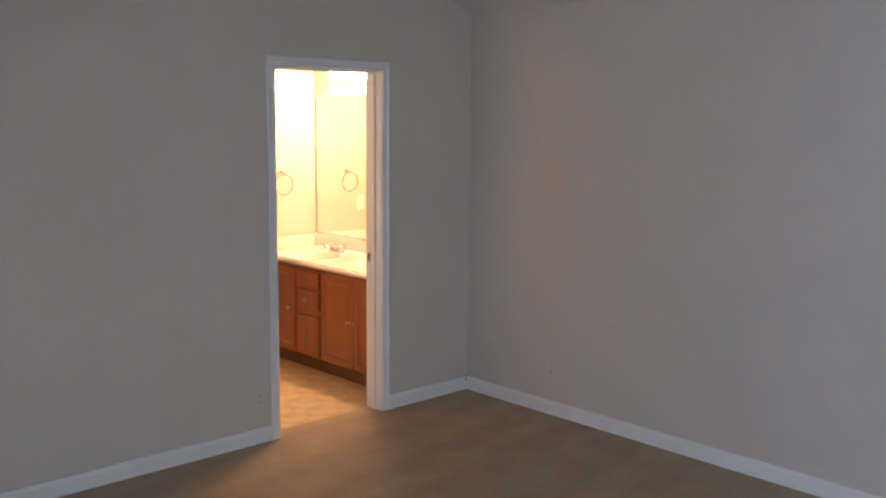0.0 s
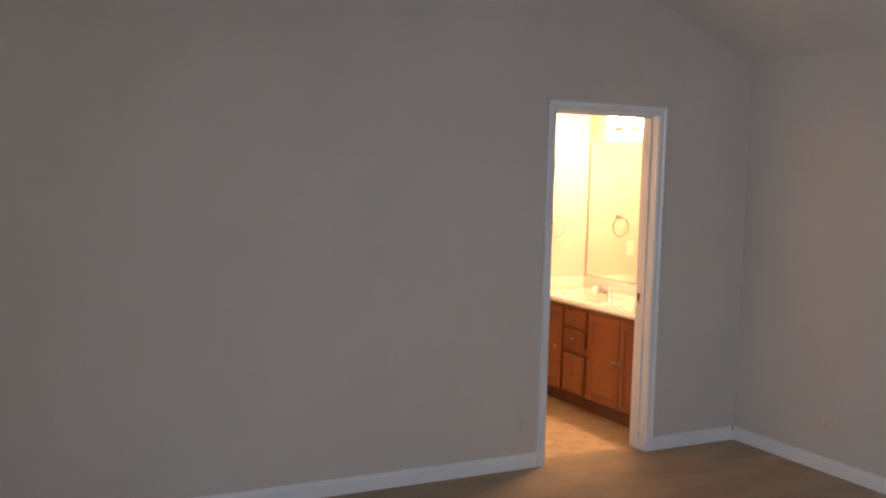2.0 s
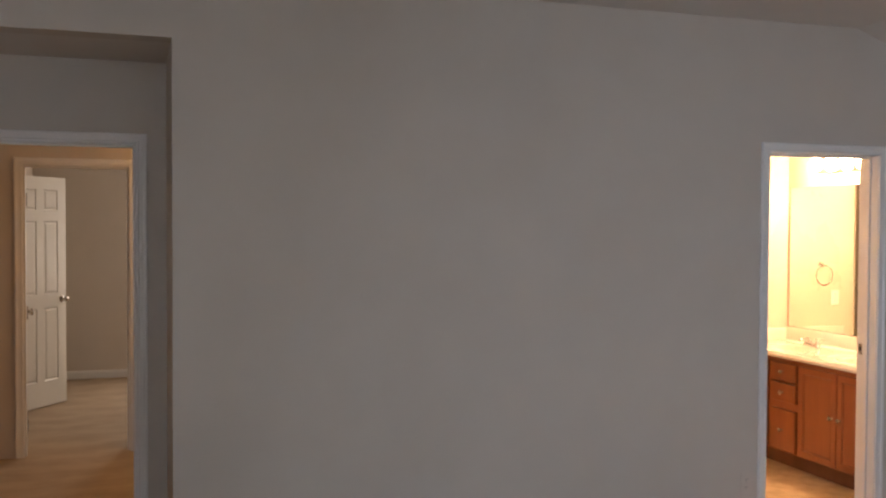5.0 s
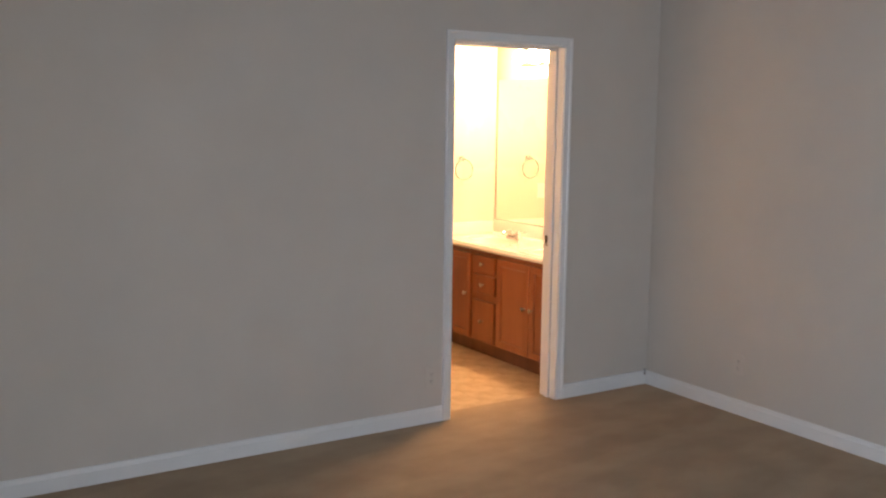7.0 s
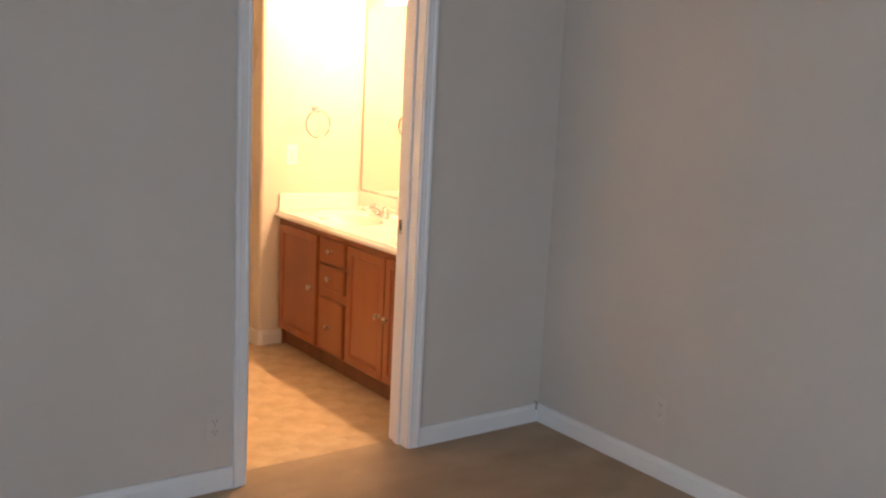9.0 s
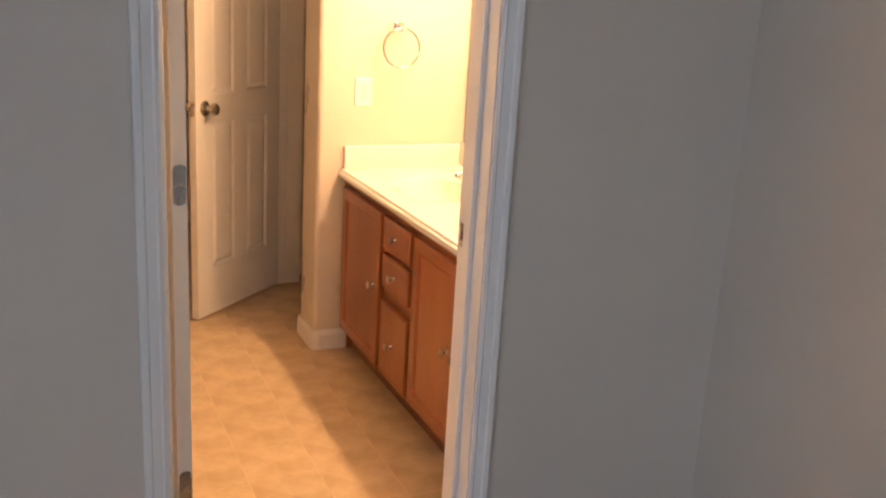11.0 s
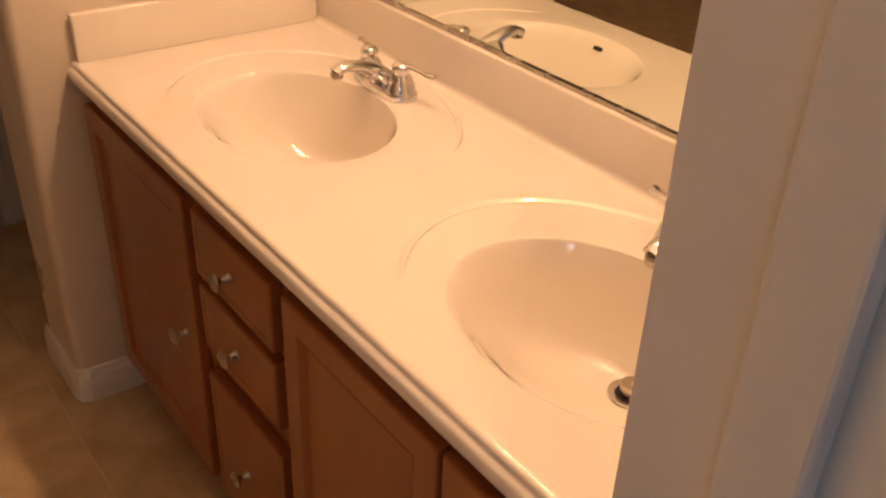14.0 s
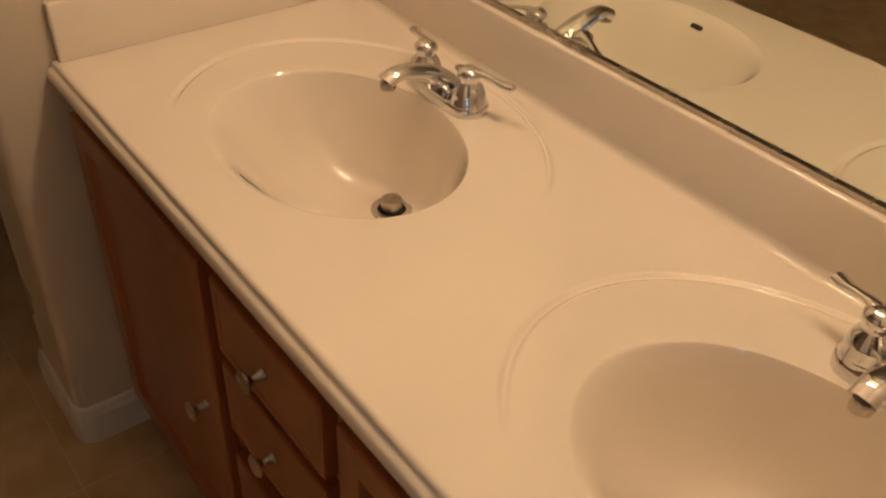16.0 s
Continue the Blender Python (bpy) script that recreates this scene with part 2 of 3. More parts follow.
structure("floor_carpet", box(-5.6, CORNER, -5.6, SEAM, -0.1, 0.0), CARPET, "tan cut-pile carpet with vacuum streaks", "floor")

# ---- vestibule, hall and far room ----
structure("wall_vestibule", box(HALL, HALL + WALL, WALL, HY, 0, LOW), PAINT, "short greige return wall of the vestibule", "wall")
structure("wall_vestibule_west", box(-5.0 - WALL, -5.0, WALL, HY, 0, LOW), PAINT, "plain greige vestibule wall", "wall")
H0, H1 = -4.80, -4.012
structure("wall_hall", prism([(-5.6, 0), (-5.6, LOW), (-2.5, LOW), (-2.5, 0), (H1 + 0.018, 0), (H1 + 0.018, DH + 0.018), (H0 - 0.018, DH + 0.018), (H0 - 0.018, 0)], "xz", HY, HY + WALL), PAINT, "greige painted wall with a doorway", "wall")
G0, G1 = -4.75, -4.052
structure("wall_hall_far", prism([(-5.6, 0), (-5.6, LOW), (-2.5, LOW), (-2.5, 0), (G1 + 0.018, 0), (G1 + 0.018, DH + 0.018), (G0 - 0.018, DH + 0.018), (G0 - 0.018, 0)], "xz", FAR, FAR + WALL), PAINT, "greige painted hall wall with a doorway", "wall")
structure("ceiling_hall", box(-5.6, -2.5, WALL, 6.3, LOW, LOW + 0.1), CEILING, "textured off-white hall ceiling", "ceiling")
structure("floor_hall", box(-5.6, -2.5, SEAM, 6.5, -0.1, 0.0), CARPET, "tan cut-pile carpet of hall and far room", "floor")
bm = bmesh.new()
for x0, x1, z0, z1 in ((-5.6, -3.45, 0, LOW), (-2.55, -2.5, 0, LOW), (-3.45, -2.55, 0, 0.8), (-3.45, -2.55, 2.1, LOW)):
    box(x0, x1, 6.25, 6.4, z0, z1, bm=bm)
structure("wall_far_room", bm, PAINT, "beige painted wall of the far room", "wall")
structure("wall_far_room_west", prism([(FAR + WALL, 0), (FAR + WALL, LOW), (6.25, LOW), (6.25, 0), (5.09, 0), (5.09, 2.06), (4.36, 2.06), (4.36, 0)], "yz", -5.11, -5.0), PAINT, "beige painted wall with a closet doorway", "wall")
structure("wall_bath_west", box(-2.5, -2.4, WALL, 7.4, 0, LOW), BATHP, "plain painted wall between bathroom and hall", "wall")

# ---- bathroom shell ----
structure("ceiling_bath", box(-2.4, CORNER, WALL, 7.4, LOW, LOW + 0.1), CEILING, "textured off-white bathroom ceiling", "ceiling")
STUB = 0.068        # free end of the stub wall
LX, LY0, LY1 = 0.115, END + 0.215, 2.59
bm = prism([(STUB, END), (CORNER, END), (CORNER, LY0), (STUB, LY0)], "xy", 0, LOW)
bmesh.ops.bevel(bm, geom=[e for e in bm.edges if abs(e.verts[0].co.z - e.verts[1].co.z) > 1 and e.verts[0].co.x < 0.2], offset=0.02, segments=5, profile=0.5, affect="EDGES")
structure("wall_vanity_end", bm, BATHP, "painted stub wall with rounded corners beside the vanity", "wall", smooth=True)
structure("wall_linen", prism([(LY0, DH + 0.018), (LY0, LOW), (BATHFAR, LOW), (BATHFAR, 0), (LY1 + 0.018, 0), (LY1 + 0.018, DH + 0.018)], "yz", LX, LX + WALL), BATHP, "painted wall round the linen closet doorway", "wall")
structure("wall_linen_back", box(LX + WALL, CORNER, LY1 + 0.13, LY1 + 0.23, 0, LOW), BATHP, "painted inner wall of the linen closet", "wall")
C0, C1 = -0.935, -0.375
structure("wall_bath_far", prism([(-2.4, 0), (-2.4, LOW), (CORNER, LOW), (CORNER, 0), (C1 + 0.018, 0), (C1 + 0.018, DH + 0.018), (C0 - 0.018, DH + 0.018), (C0 - 0.018, 0)], "xz", BATHFAR, BATHFAR + WALL), BATHP, "painted wall with the closet doorway", "wall")
structure("wall_closet_back", box(-2.4, CORNER, 7.25, 7.4, 0, LOW), PAINT, "painted back wall of the closet", "wall")
structure("floor_closet", box(-2.4, CORNER, BATHFAR + 0.06, 7.3, -0.1, 0.0), CARPET_DARK, "brown closet carpet", "floor")


# ---- trim ----
def casing_run(opening, height, w=0.055):
    """A mitred casing round an opening from a to b along x, its back at y = 0 and its face towards -y."""
    a, c = opening
    prof = [(0.004, 0.0), (0.004, 0.009), (0.012, 0.012), (0.016, 0.0095), (0.036, 0.0125), (0.040, 0.0165), (w - 0.004, 0.0175), (w, 0.014), (w, 0.0)]
    bm = bmesh.new()
    rings = []
    for k in range(4):
        ring = []
        for u, v in prof:
            x = a - u if k < 2 else c + u
            z = 0.0 if k in (0, 3) else height + u
            ring.append(bm.verts.new((x, -v, z)))
        rings.append(ring)
    for p, q in zip(rings, rings[1:]):
        for i in range(len(prof) - 1):
            bm.faces.new((p[i], p[i + 1], q[i + 1], q[i]))
    bm.faces.new(rings[0])
    bm.faces.new(rings[3])
    return bm


def doorway_trim(m, width, label, sides=(True, True), stop=0.06, depth=WALL):
    """Jambs, stops and casings of a doorway: x along the wall from 0 to width, y into the wall from 0 to depth."""
    top = empty("trim", m, label, "door frame", kind="structure")
    e = 0.003
    part("jamb", box(-0.018, 0, -e, depth + e, 0, DH + 0.018), TRIM, top)
    part("jamb", box(width, width + 0.018, -e, depth + e, 0, DH + 0.018), TRIM, top)
    part("head_jamb", box(0, width, -e, depth + e, DH, DH + 0.018), TRIM, top)
    part("door_stop", box(0, 0.014, stop - 0.038, stop, 0, DH - 0.014, 0.003), TRIM, top)
    part("door_stop", box(width - 0.014, width, stop - 0.038, stop, 0, DH - 0.014, 0.003), TRIM, top)
    part("door_stop", box(0, width, stop - 0.038, stop, DH - 0.014, DH, 0.003), TRIM, top)
    if sides[0]:
        ob = part("casing", casing_run((0, width), DH), TRIM, top)
        ob.location.y = -0.0005
    if sides[1]:
        ob = part("casing", casing_run((0, width), DH), TRIM, top)
        ob.matrix_basis = pose(width, depth + 0.0005, 0, 0, 0, 180)
    return top


bath_frame = doorway_trim(pose(DL, 0, 0), DR - DL, "white painted wooden frame of the bathroom doorway", stop=0.088)
hall_frame = doorway_trim(pose(H0, HY, 0), H1 - H0, "white painted wooden frame of the bedroom doorway")
far_frame = doorway_trim(pose(G0, FAR, 0), G1 - G0, "white painted wooden frame across the hall")
closet_frame = doorway_trim(pose(C0, BATHFAR, 0), C1 - C0, "white painted wooden frame of the bathroom closet")
linen_frame = doorway_trim(pose(LX, LY1, 0, 0, 0, -90), LY1 - LY0 - 0.02, "white painted frame of the linen closet", sides=(True, False))


def baseboard(x0, y0, x1, y1, h=0.085):
    """A run along a wall whose free side lies to the right of the way from the first end to the second."""
    L = math.hypot(x1 - x0, y1 - y0)
    pts = [(0, 0), (0.0125, 0), (0.0125, h - 0.022), (0.009, h - 0.012), (0.0075, h - 0.003), (0.004, h), (0, h)]
    ob = finish("baseboard", prism([(-v, z) for v, z in pts], "yz", 0, L), TRIM)
    ob.matrix_world = pose(x0, y0, 0, 0, 0, math.degrees(math.atan2(y1 - y0, x1 - x0)))
    return tagged(ob, "white painted wooden baseboard along the wall", "baseboard", kind="structure")


baseboard(HALL, -0.001, DL - 0.058, -0.001)
baseboard(DR + 0.058, -0.001, CORNER, -0.001)
baseboard(CORNER - 0.001, -0.012, CORNER - 0.001, -5.6)
baseboard(HALL - 0.001, HY - 0.02, HALL - 0.001, 0.0)
baseboard(-5.0, 6.249, -2.5, 6.249)
baseboard(CORNER, -5.599, -5.6, -5.599)
baseboard(-2.4, 7.249, CORNER, 7.249)
baseboard(-2.4, BATHFAR - 0.001, C0 - 0.06, BATHFAR - 0.001)
baseboard(LX + WALL, LY1 + 0.129, CORNER, LY1 + 0.129)
baseboard(LX - 0.001, BATHFAR, LX - 0.001, LY1 + 0.06)
baseboard(G1 + 0.06, FAR - 0.001, -2.5, FAR - 0.001)
# the board that wraps the stub wall's end
bm = bmesh.new()
h = 0.085
prof = [(0, 0), (0.0125, 0), (0.0125, h - 0.022), (0.009, h - 0.012), (0.0075, h - 0.003), (0.004, h), (0, h)]
rings = []
for x, y, dx, dy in ((0.225, END, 0, -1), (STUB + 0.02, END, 0, -1), (STUB + 0.006, END + 0.006, -0.71, -0.71), (STUB, END + 0.02, -1, 0), (STUB, LY0 - 0.002, -1, 0)):
    rings.append([bm.verts.new((x + dx * v, y + dy * v, z)) for v, z in prof])
for p, q in zip(rings, rings[1:]):
    for i in range(len(prof) - 1):
        bm.faces.new((p[i], p[i + 1], q[i + 1], q[i]))
bm.faces.new(rings[0])
bm.faces.new(rings[-1])
structure("baseboard", bm, TRIM, "white baseboard wrapped round the stub wall", "baseboard")

# ---- windows behind the camera and in the far room ----
def window(m, w, h):
    top = empty("window_1", m, "white framed window that lets in daylight", "window", kind="structure")
    fr = bmesh.new()
    for a in ((0, w, 0, 0.05), (0, w, h - 0.05, h), (0, 0.05, 0.05, h - 0.05), (w - 0.05, w, 0.05, h - 0.05), (0.05, w - 0.05, h / 2 - 0.02, h / 2 + 0.02)):
        box(a[0], a[1], 0.03, 0.09, a[2], a[3], bm=fr)
    part("window_frame", fr, TRIM, top)
    pane = part("pane", box(0.05, w - 0.05, 0.055, 0.061, 0.05, h - 0.05), GLASS, top)
    pane.visible_shadow = False
    part("window_sill", box(-0.04, w + 0.04, -0.04, 0.03, -0.025, 0.0, 0.004), TRIM, top)
    return top


window(pose(WX1, -5.6, WZ0, 0, 0, 180), WX1 - WX0, WZ1 - WZ0)
window(pose(-3.45, 6.25, 0.8), 0.9, 1.3)
# unseen west window, added to go with the east wall's fill lamp
window(pose(-5.6, -5.3, 0.7, 0, 0, 90), 1.6, 1.5)


# ---- doors ----
def knob(parent, x, z, y, out, mat=NICKEL):
    """A round passage knob on one face of a leaf; out is the way it points along y."""
    m = pose(x, y, z, -90 if out > 0 else 90)
    part("knob", lathe([(0, 0), (0.032, 0), (0.032, 0.004), (0.027, 0.008), (0.013, 0.011), (0.012, 0.030), (0.018, 0.034), (0.026, 0.043), (0.0275, 0.052), (0.024, 0.062), (0.013, 0.067), (0, 0.068)], 24, m=m), mat, parent, "satin nickel knob", smooth=True)


def door_leaf(name, m, width, label, barrels=(0.2, 1.0, 1.80), height=2.03):
    """A six-panel moulded leaf: hinge at x = 0, thickness 35 mm along y."""
    top = empty(name, m, label, "door", kind="structure")
    t = 0.035
    s = 0.105 if width > 0.62 else 0.09
    mid = 0.095
    pw = (width - 2 * s - mid) / 2
    xs = [0, s, s + pw, s + pw + mid, width - s, width]
    zs = [0.0, 0.22, 0.87, 0.99, 1.64, 1.735, 1.92, height]
    bm = bmesh.new()
    grids = []
    for y in (0.0, t):
        grids.append([[bm.verts.new((x, y, z)) for z in zs] for x in xs])
    panels = []
    for g in grids:
        for i in range(5):
            for k in range(7):
                f = bm.faces.new((g[i][k], g[i + 1][k], g[i + 1][k + 1], g[i][k + 1]))
                if i in (1, 3) and k in (1, 3, 5):
                    panels.append(f)
    n, q = len(xs), len(zs)
    for i in range(n - 1):
        for k in (0, q - 1):
            bm.faces.new((grids[0][i][k], grids[0][i + 1][k], grids[1][i + 1][k], grids[1][i][k]))
    for k in range(q - 1):
        for i in (0, n - 1):
            bm.faces.new((grids[0][i][k], grids[0][i][k + 1], grids[1][i][k + 1], grids[1][i][k]))
    bmesh.ops.recalc_face_normals(bm, faces=bm.faces)
    bmesh.ops.inset_individual(bm, faces=panels, thickness=0.014, depth=-0.008)
    bmesh.ops.inset_individual(bm, faces=panels, thickness=0.006, depth=0.0)
    bmesh.ops.inset_individual(bm, faces=panels, thickness=0.022, depth=0.006)
    part("leaf", bm, DOORP, top).location.z = 0.012
    knob(top, width - 0.06, 0.95, 0, -1)
    knob(top, width - 0.06, 0.95, t, 1)
    part("latch_plate", box(width - 0.0005, width + 0.002, 0.006, 0.029, 0.92, 0.98, 0.0006), NICKEL, top, "satin nickel latch plate")
    part("latch_bolt", box(width + 0.002, width + 0.013, 0.011, 0.024, 0.941, 0.959, 0.002), NICKEL, top)
    for z in barrels:
        part("hinge", lathe([(0, -0.045), (0.0065, -0.045), (0.0065, 0.045), (0, 0.045)], 10, m=pose(-0.004, -0.004, z)), NICKEL, top, "satin nickel hinge barrel")
    return top


# linen closet door, ajar towards the room
door_leaf("door_1", pose(LX - 0.005, LY1 - 0.005, 0, 0, 0, 180 + 42.4), 0.63, "white six-panel linen closet door standing ajar")
# bathroom door swung back against the wall inside
door_leaf("door_2", pose(DL + 0.071, WALL + 0.012, 0, 0, 0, 101), 0.70, "white six-panel bathroom door swung wide open", barrels=())
# closet door inside the dark closet
door_leaf("door_3", pose(C0 + 0.006, BATHFAR + WALL + 0.01, 0, 0, 0, 88), 0.57, "white six-panel closet door opened inwards")
# door across the hall, seen on edge
door_leaf("door_4", pose(G0 + 0.004, FAR + WALL + 0.006, 0, 0, 0, 97), 0.70, "white six-panel door opened into the far room")
# closet door of the far room
door_leaf("door_5", pose(-4.985, 4.40, 0, 0, 0, 55), 0.66, "white six-panel closet door ajar in the far room")


# ---- vanity ----
FX = 0.188          # face frame of the vanity
V0, V1 = WALL + 0.004, END - 0.003
TOP = 0.778


def small_knob(parent, x, y, z):
    """A mushroom cabinet knob on a front that faces -x."""
    part("knob", lathe([(0, 0), (0.0085, 0), (0.0075, 0.003), (0.0048, 0.008), (0.0048, 0.015), (0.009, 0.019), (0.0155, 0.0225), (0.0155, 0.0245), (0.012, 0.0275), (0, 0.029)], 20, m=pose(x, y, z, 0, -90, 0)), NICKEL, parent, "satin nickel mushroom knob", smooth=True)


def front_panel(name, parent, y0, y1, z0, z1, recessed):
    """A lipped overlay front with a bevelled edge; doors have a recessed middle with a bead."""
    t = 0.022
    bm = bmesh.new()
    x1, x0 = FX - 0.001, FX - 0.001 - t
    bmesh.ops.create_cube(bm, size=1, matrix=Matrix.LocRotScale(((x0 + x1) / 2, (y0 + y1) / 2, (z0 + z1) / 2), None, (t, y1 - y0, z1 - z0)))
    bmesh.ops.recalc_face_normals(bm, faces=bm.faces)
    face = [f for f in bm.faces if f.normal.x < -0.9]
    bmesh.ops.bevel(bm, geom=list(face[0].edges), offset=0.006, segments=3, profile=0.6, affect="EDGES")
    bm.faces.ensure_lookup_table()
    face = [max((f for f in bm.faces if f.normal.x < -0.99), key=lambda f: f.calc_area())]
    if recessed:
        bmesh.ops.inset_individual(bm, faces=face, thickness=0.050, depth=0)
        bmesh.ops.inset_individual(bm, faces=face, thickness=0.005, depth=-0.006)
        bmesh.ops.inset_individual(bm, faces=face, thickness=0.007, depth=0.003)
        bmesh.ops.inset_individual(bm, faces=face, thickness=0.004, depth=-0.006)
    else:
        bmesh.ops.inset_individual(bm, faces=face, thickness=0.012, depth=0)
        bmesh.ops.inset_individual(bm, faces=face, thickness=0.004, depth=-0.0012)
    return part(name, bm, WOOD, parent)


vanity = empty("vanity_cabinet", pose(0, 0, 0), "reddish-brown stained maple double vanity cabinet on tiled floor", "vanity cabinet")
part("side_panel", box(FX + 0.019, CORNER - 0.002, V0, V0 + 0.016, 0, TOP - 0.037), WOOD, vanity)
part("side_panel", box(FX + 0.019, CORNER - 0.002, V1 - 0.016, V1, 0, TOP - 0.037), WOOD, vanity)
part("bottom_panel", box(FX + 0.019, CORNER - 0.02, V0 + 0.016, V1 - 0.016, 0.10, 0.116), WOOD, vanity)
part("back_panel", box(CORNER - 0.008, CORNER - 0.002, V0 + 0.016, V1 - 0.016, 0.116, TOP - 0.037), WOOD, vanity)
# the board's darker colour holds the shade under the cabinet
part("toe_kick", box(FX + 0.045, FX + 0.06, V0 + 0.016, V1 - 0.016, 0, 0.10), WOOD_SHADED, vanity, "stained toe kick board, recess shade in its colour")
DOORS = [(1.205, 1.645), (0.527, 0.880), (0.165, 0.519)]
DRAW = (0.912, 1.168)
DZ = [(0.592, 0.711), (0.447, 0.573), (0.112, 0.395)]
ff = bmesh.new()
for y0, y1 in ((V0, 0.182), (0.503, 0.543), (0.864, 0.928), (1.152, 1.221), (1.629, V1)):
    box(FX, FX + 0.019, y0, y1, 0.10, TOP - 0.037, bm=ff)
for y0, y1 in ((0.182, 0.503), (0.543, 0.864), (1.221, 1.629)):
    box(FX, FX + 0.019, y0, y1, 0.10, 0.13, bm=ff)
    box(FX, FX + 0.019, y0, y1, 0.690, TOP - 0.037, bm=ff)
for z0, z1 in ((0.10, 0.13), (0.380, 0.462), (0.558, 0.607), (0.695, TOP - 0.037)):
    box(FX, FX + 0.019, 0.928, 1.152, z0, z1, bm=ff)
part("face_frame", ff, WOOD, vanity)
KY = [1.248, 0.561, 0.485]
for (y0, y1), ky in zip(DOORS, KY):
    d = front_panel("door", vanity, y0, y1, 0.112, 0.711, True)
    small_knob(d, FX - 0.023, ky, 0.425)
for z0, z1 in DZ:
    d = front_panel("drawer_front", vanity, *DRAW, z0, z1, False)
    small_knob(d, FX - 0.023, 1.04, (z0 + z1) / 2)

# ---- one-piece top with two bowls ----
BOWLS = [(0.404, 0.540), (0.404, 1.265)]
BA, BB = 0.207, 0.158     # half axes of a bowl along y and x
RA, RB, RX = 0.312, 0.238, 0.030     # the moulded ring round it, set back a little
DEEP = 0.156
DRAIN = 0.090             # the lowest spot lies towards the wall


def smooth_step(a, c, v):
    t = min(max((v - a) / (c - a), 0.0), 1.0)
    return t * t * (3 - 2 * t)


def bowl_depth(t, front=1.0):
    """Depth below the top at the oval t: 0 at the drain, 1 at the rim; the front wall is gentler than the back."""
    if t >= 1.09:
        return 0.0
    if t >= 1.0:
        return 0.0008 * smooth_step(1.09, 1.0, t)
    q = max(0.0, (t - 0.17) / 0.83)
    return 0.0008 + (DEEP - 0.0008) * (1 - (0.20 * q ** 2 + 0.80 * q ** (4.5 - 1.7 * front))) ** (1.45 + 0.15 * front)


def bowl_mesh(bm, cx, cy):
    """Nested ovals from the drain over the rim out to the moulded ring."""
    n = 192
    levels = [0.02, 0.17] + [0.17 + 0.83 * (1 - (1 - k / 56) ** 1.6) for k in range(1, 57)] + [1.012, 1.025, 1.04, 1.055, 1.07, 1.08, 1.09]
    outer = [0.15, 0.30, 0.40] + [0.45 + 0.0125 * k for k in range(45)]
    rings = []
    for t in levels:
        mx = cx + DRAIN * max(0.0, 1 - t)
        rings.append([(mx + BB * t * math.cos(2 * math.pi * k / n), cy + BA * t * math.sin(2 * math.pi * k / n), TOP - bowl_depth(t, 0.5 - 0.5 * math.cos(2 * math.pi * k / n))) for k in range(n)])
    for u in outer:
        ring = []
        for k in range(n):
            a = 2 * math.pi * k / n
            x = cx + RX * u + (BB * 1.09 * (1 - u) + RB * 1.04 * u) * math.cos(a)
            y = cy + (BA * 1.09 * (1 - u) + RA * 1.04 * u) * math.sin(a)
            xr, yr = (x - cx - RX) / RB, (y - cy) / RA
            ro = math.hypot(xr, yr)
            cut = -0.15 - 0.8 * yr
            fade = smooth_step(cut - 0.15, cut + 0.2, xr)
            ring.append((x, y, TOP + 0.0002 - 0.0040 * fade * math.sin(math.pi * min(max((ro - 0.935) / 0.055, 0.0), 1.0)) ** 2))
        rings.append(ring)
    rows = [[bm.verts.new(v) for v in ring] for ring in rings]
    bm.faces.new(rows[0])
    for p, q in zip(rows, rows[1:]):
        for k in range(n):
            bm.faces.new((p[k], p[(k + 1) % n], q[(k + 1) % n], q[k]))


X0, X1, Y0, Y1 = 0.168, CORNER - 0.018, WALL + 0.002, END - 0.002
nx, ny = 90, 240
bm = bmesh.new()
grid = []
for i in range(nx + 1):
    x = X0 + 0.008 + (X1 - X0 - 0.008) * i / nx
    grid.append([bm.verts.new((x, Y0 + (Y1 - Y0) * k / ny, TOP)) for k in range(ny + 1)])


def under_bowl(v):
    return any(math.hypot((v.co.x - cx - RX) / RB, (v.co.y - cy) / RA) < 1.035 for cx, cy in BOWLS)


for i in range(nx):
    for k in range(ny):
        corners = (grid[i][k], grid[i + 1][k], grid[i + 1][k + 1], grid[i][k + 1])
        if i == 0 or not all(under_bowl(v) for v in corners):
            bm.faces.new(corners)
for v in [v for v in bm.verts if not v.link_faces]:
    bm.verts.remove(v)
for cx, cy in BOWLS:
    bowl_mesh(bm, cx, cy)
# ogee front edge
lip = [(X0 + 0.004, TOP - 0.0006), (X0 + 0.0012, TOP - 0.0025), (X0, TOP - 0.006), (X0 - 0.0005, TOP - 0.009), (X0 - 0.003, TOP - 0.0112), (X0 - 0.006, TOP - 0.0125), (X0 - 0.0085, TOP - 0.0155), (X0 - 0.0095, TOP - 0.020), (X0 - 0.0095, TOP - 0.029), (X0 - 0.008, TOP - 0.034), (X0 - 0.006, TOP - 0.036), (FX + 0.03, TOP - 0.036)]
last = grid[0]
for x, z in lip:
    row = [bm.verts.new((x, v.co.y, z)) for v in (grid[0][0], grid[0][-1])]
    if len(last) > 2:
        bm.faces.new([*last, row[1], row[0]])
    else:
        bm.faces.new((last[0], last[1], row[1], row[0]))
    last = row
for f in bm.faces:
    f.normal_update()
worktop = empty("countertop", pose(0, 0, 0), "cream cultured marble vanity top with two moulded oval bowls", "countertop")
slab = part("slab", bm, MARBLE, worktop, smooth=True)


def splash(x0, x1, y0, y1, z1):
    bm = box(x0, x1, y0, y1, TOP - 0.001, z1, 0.004, 3)
    return bm


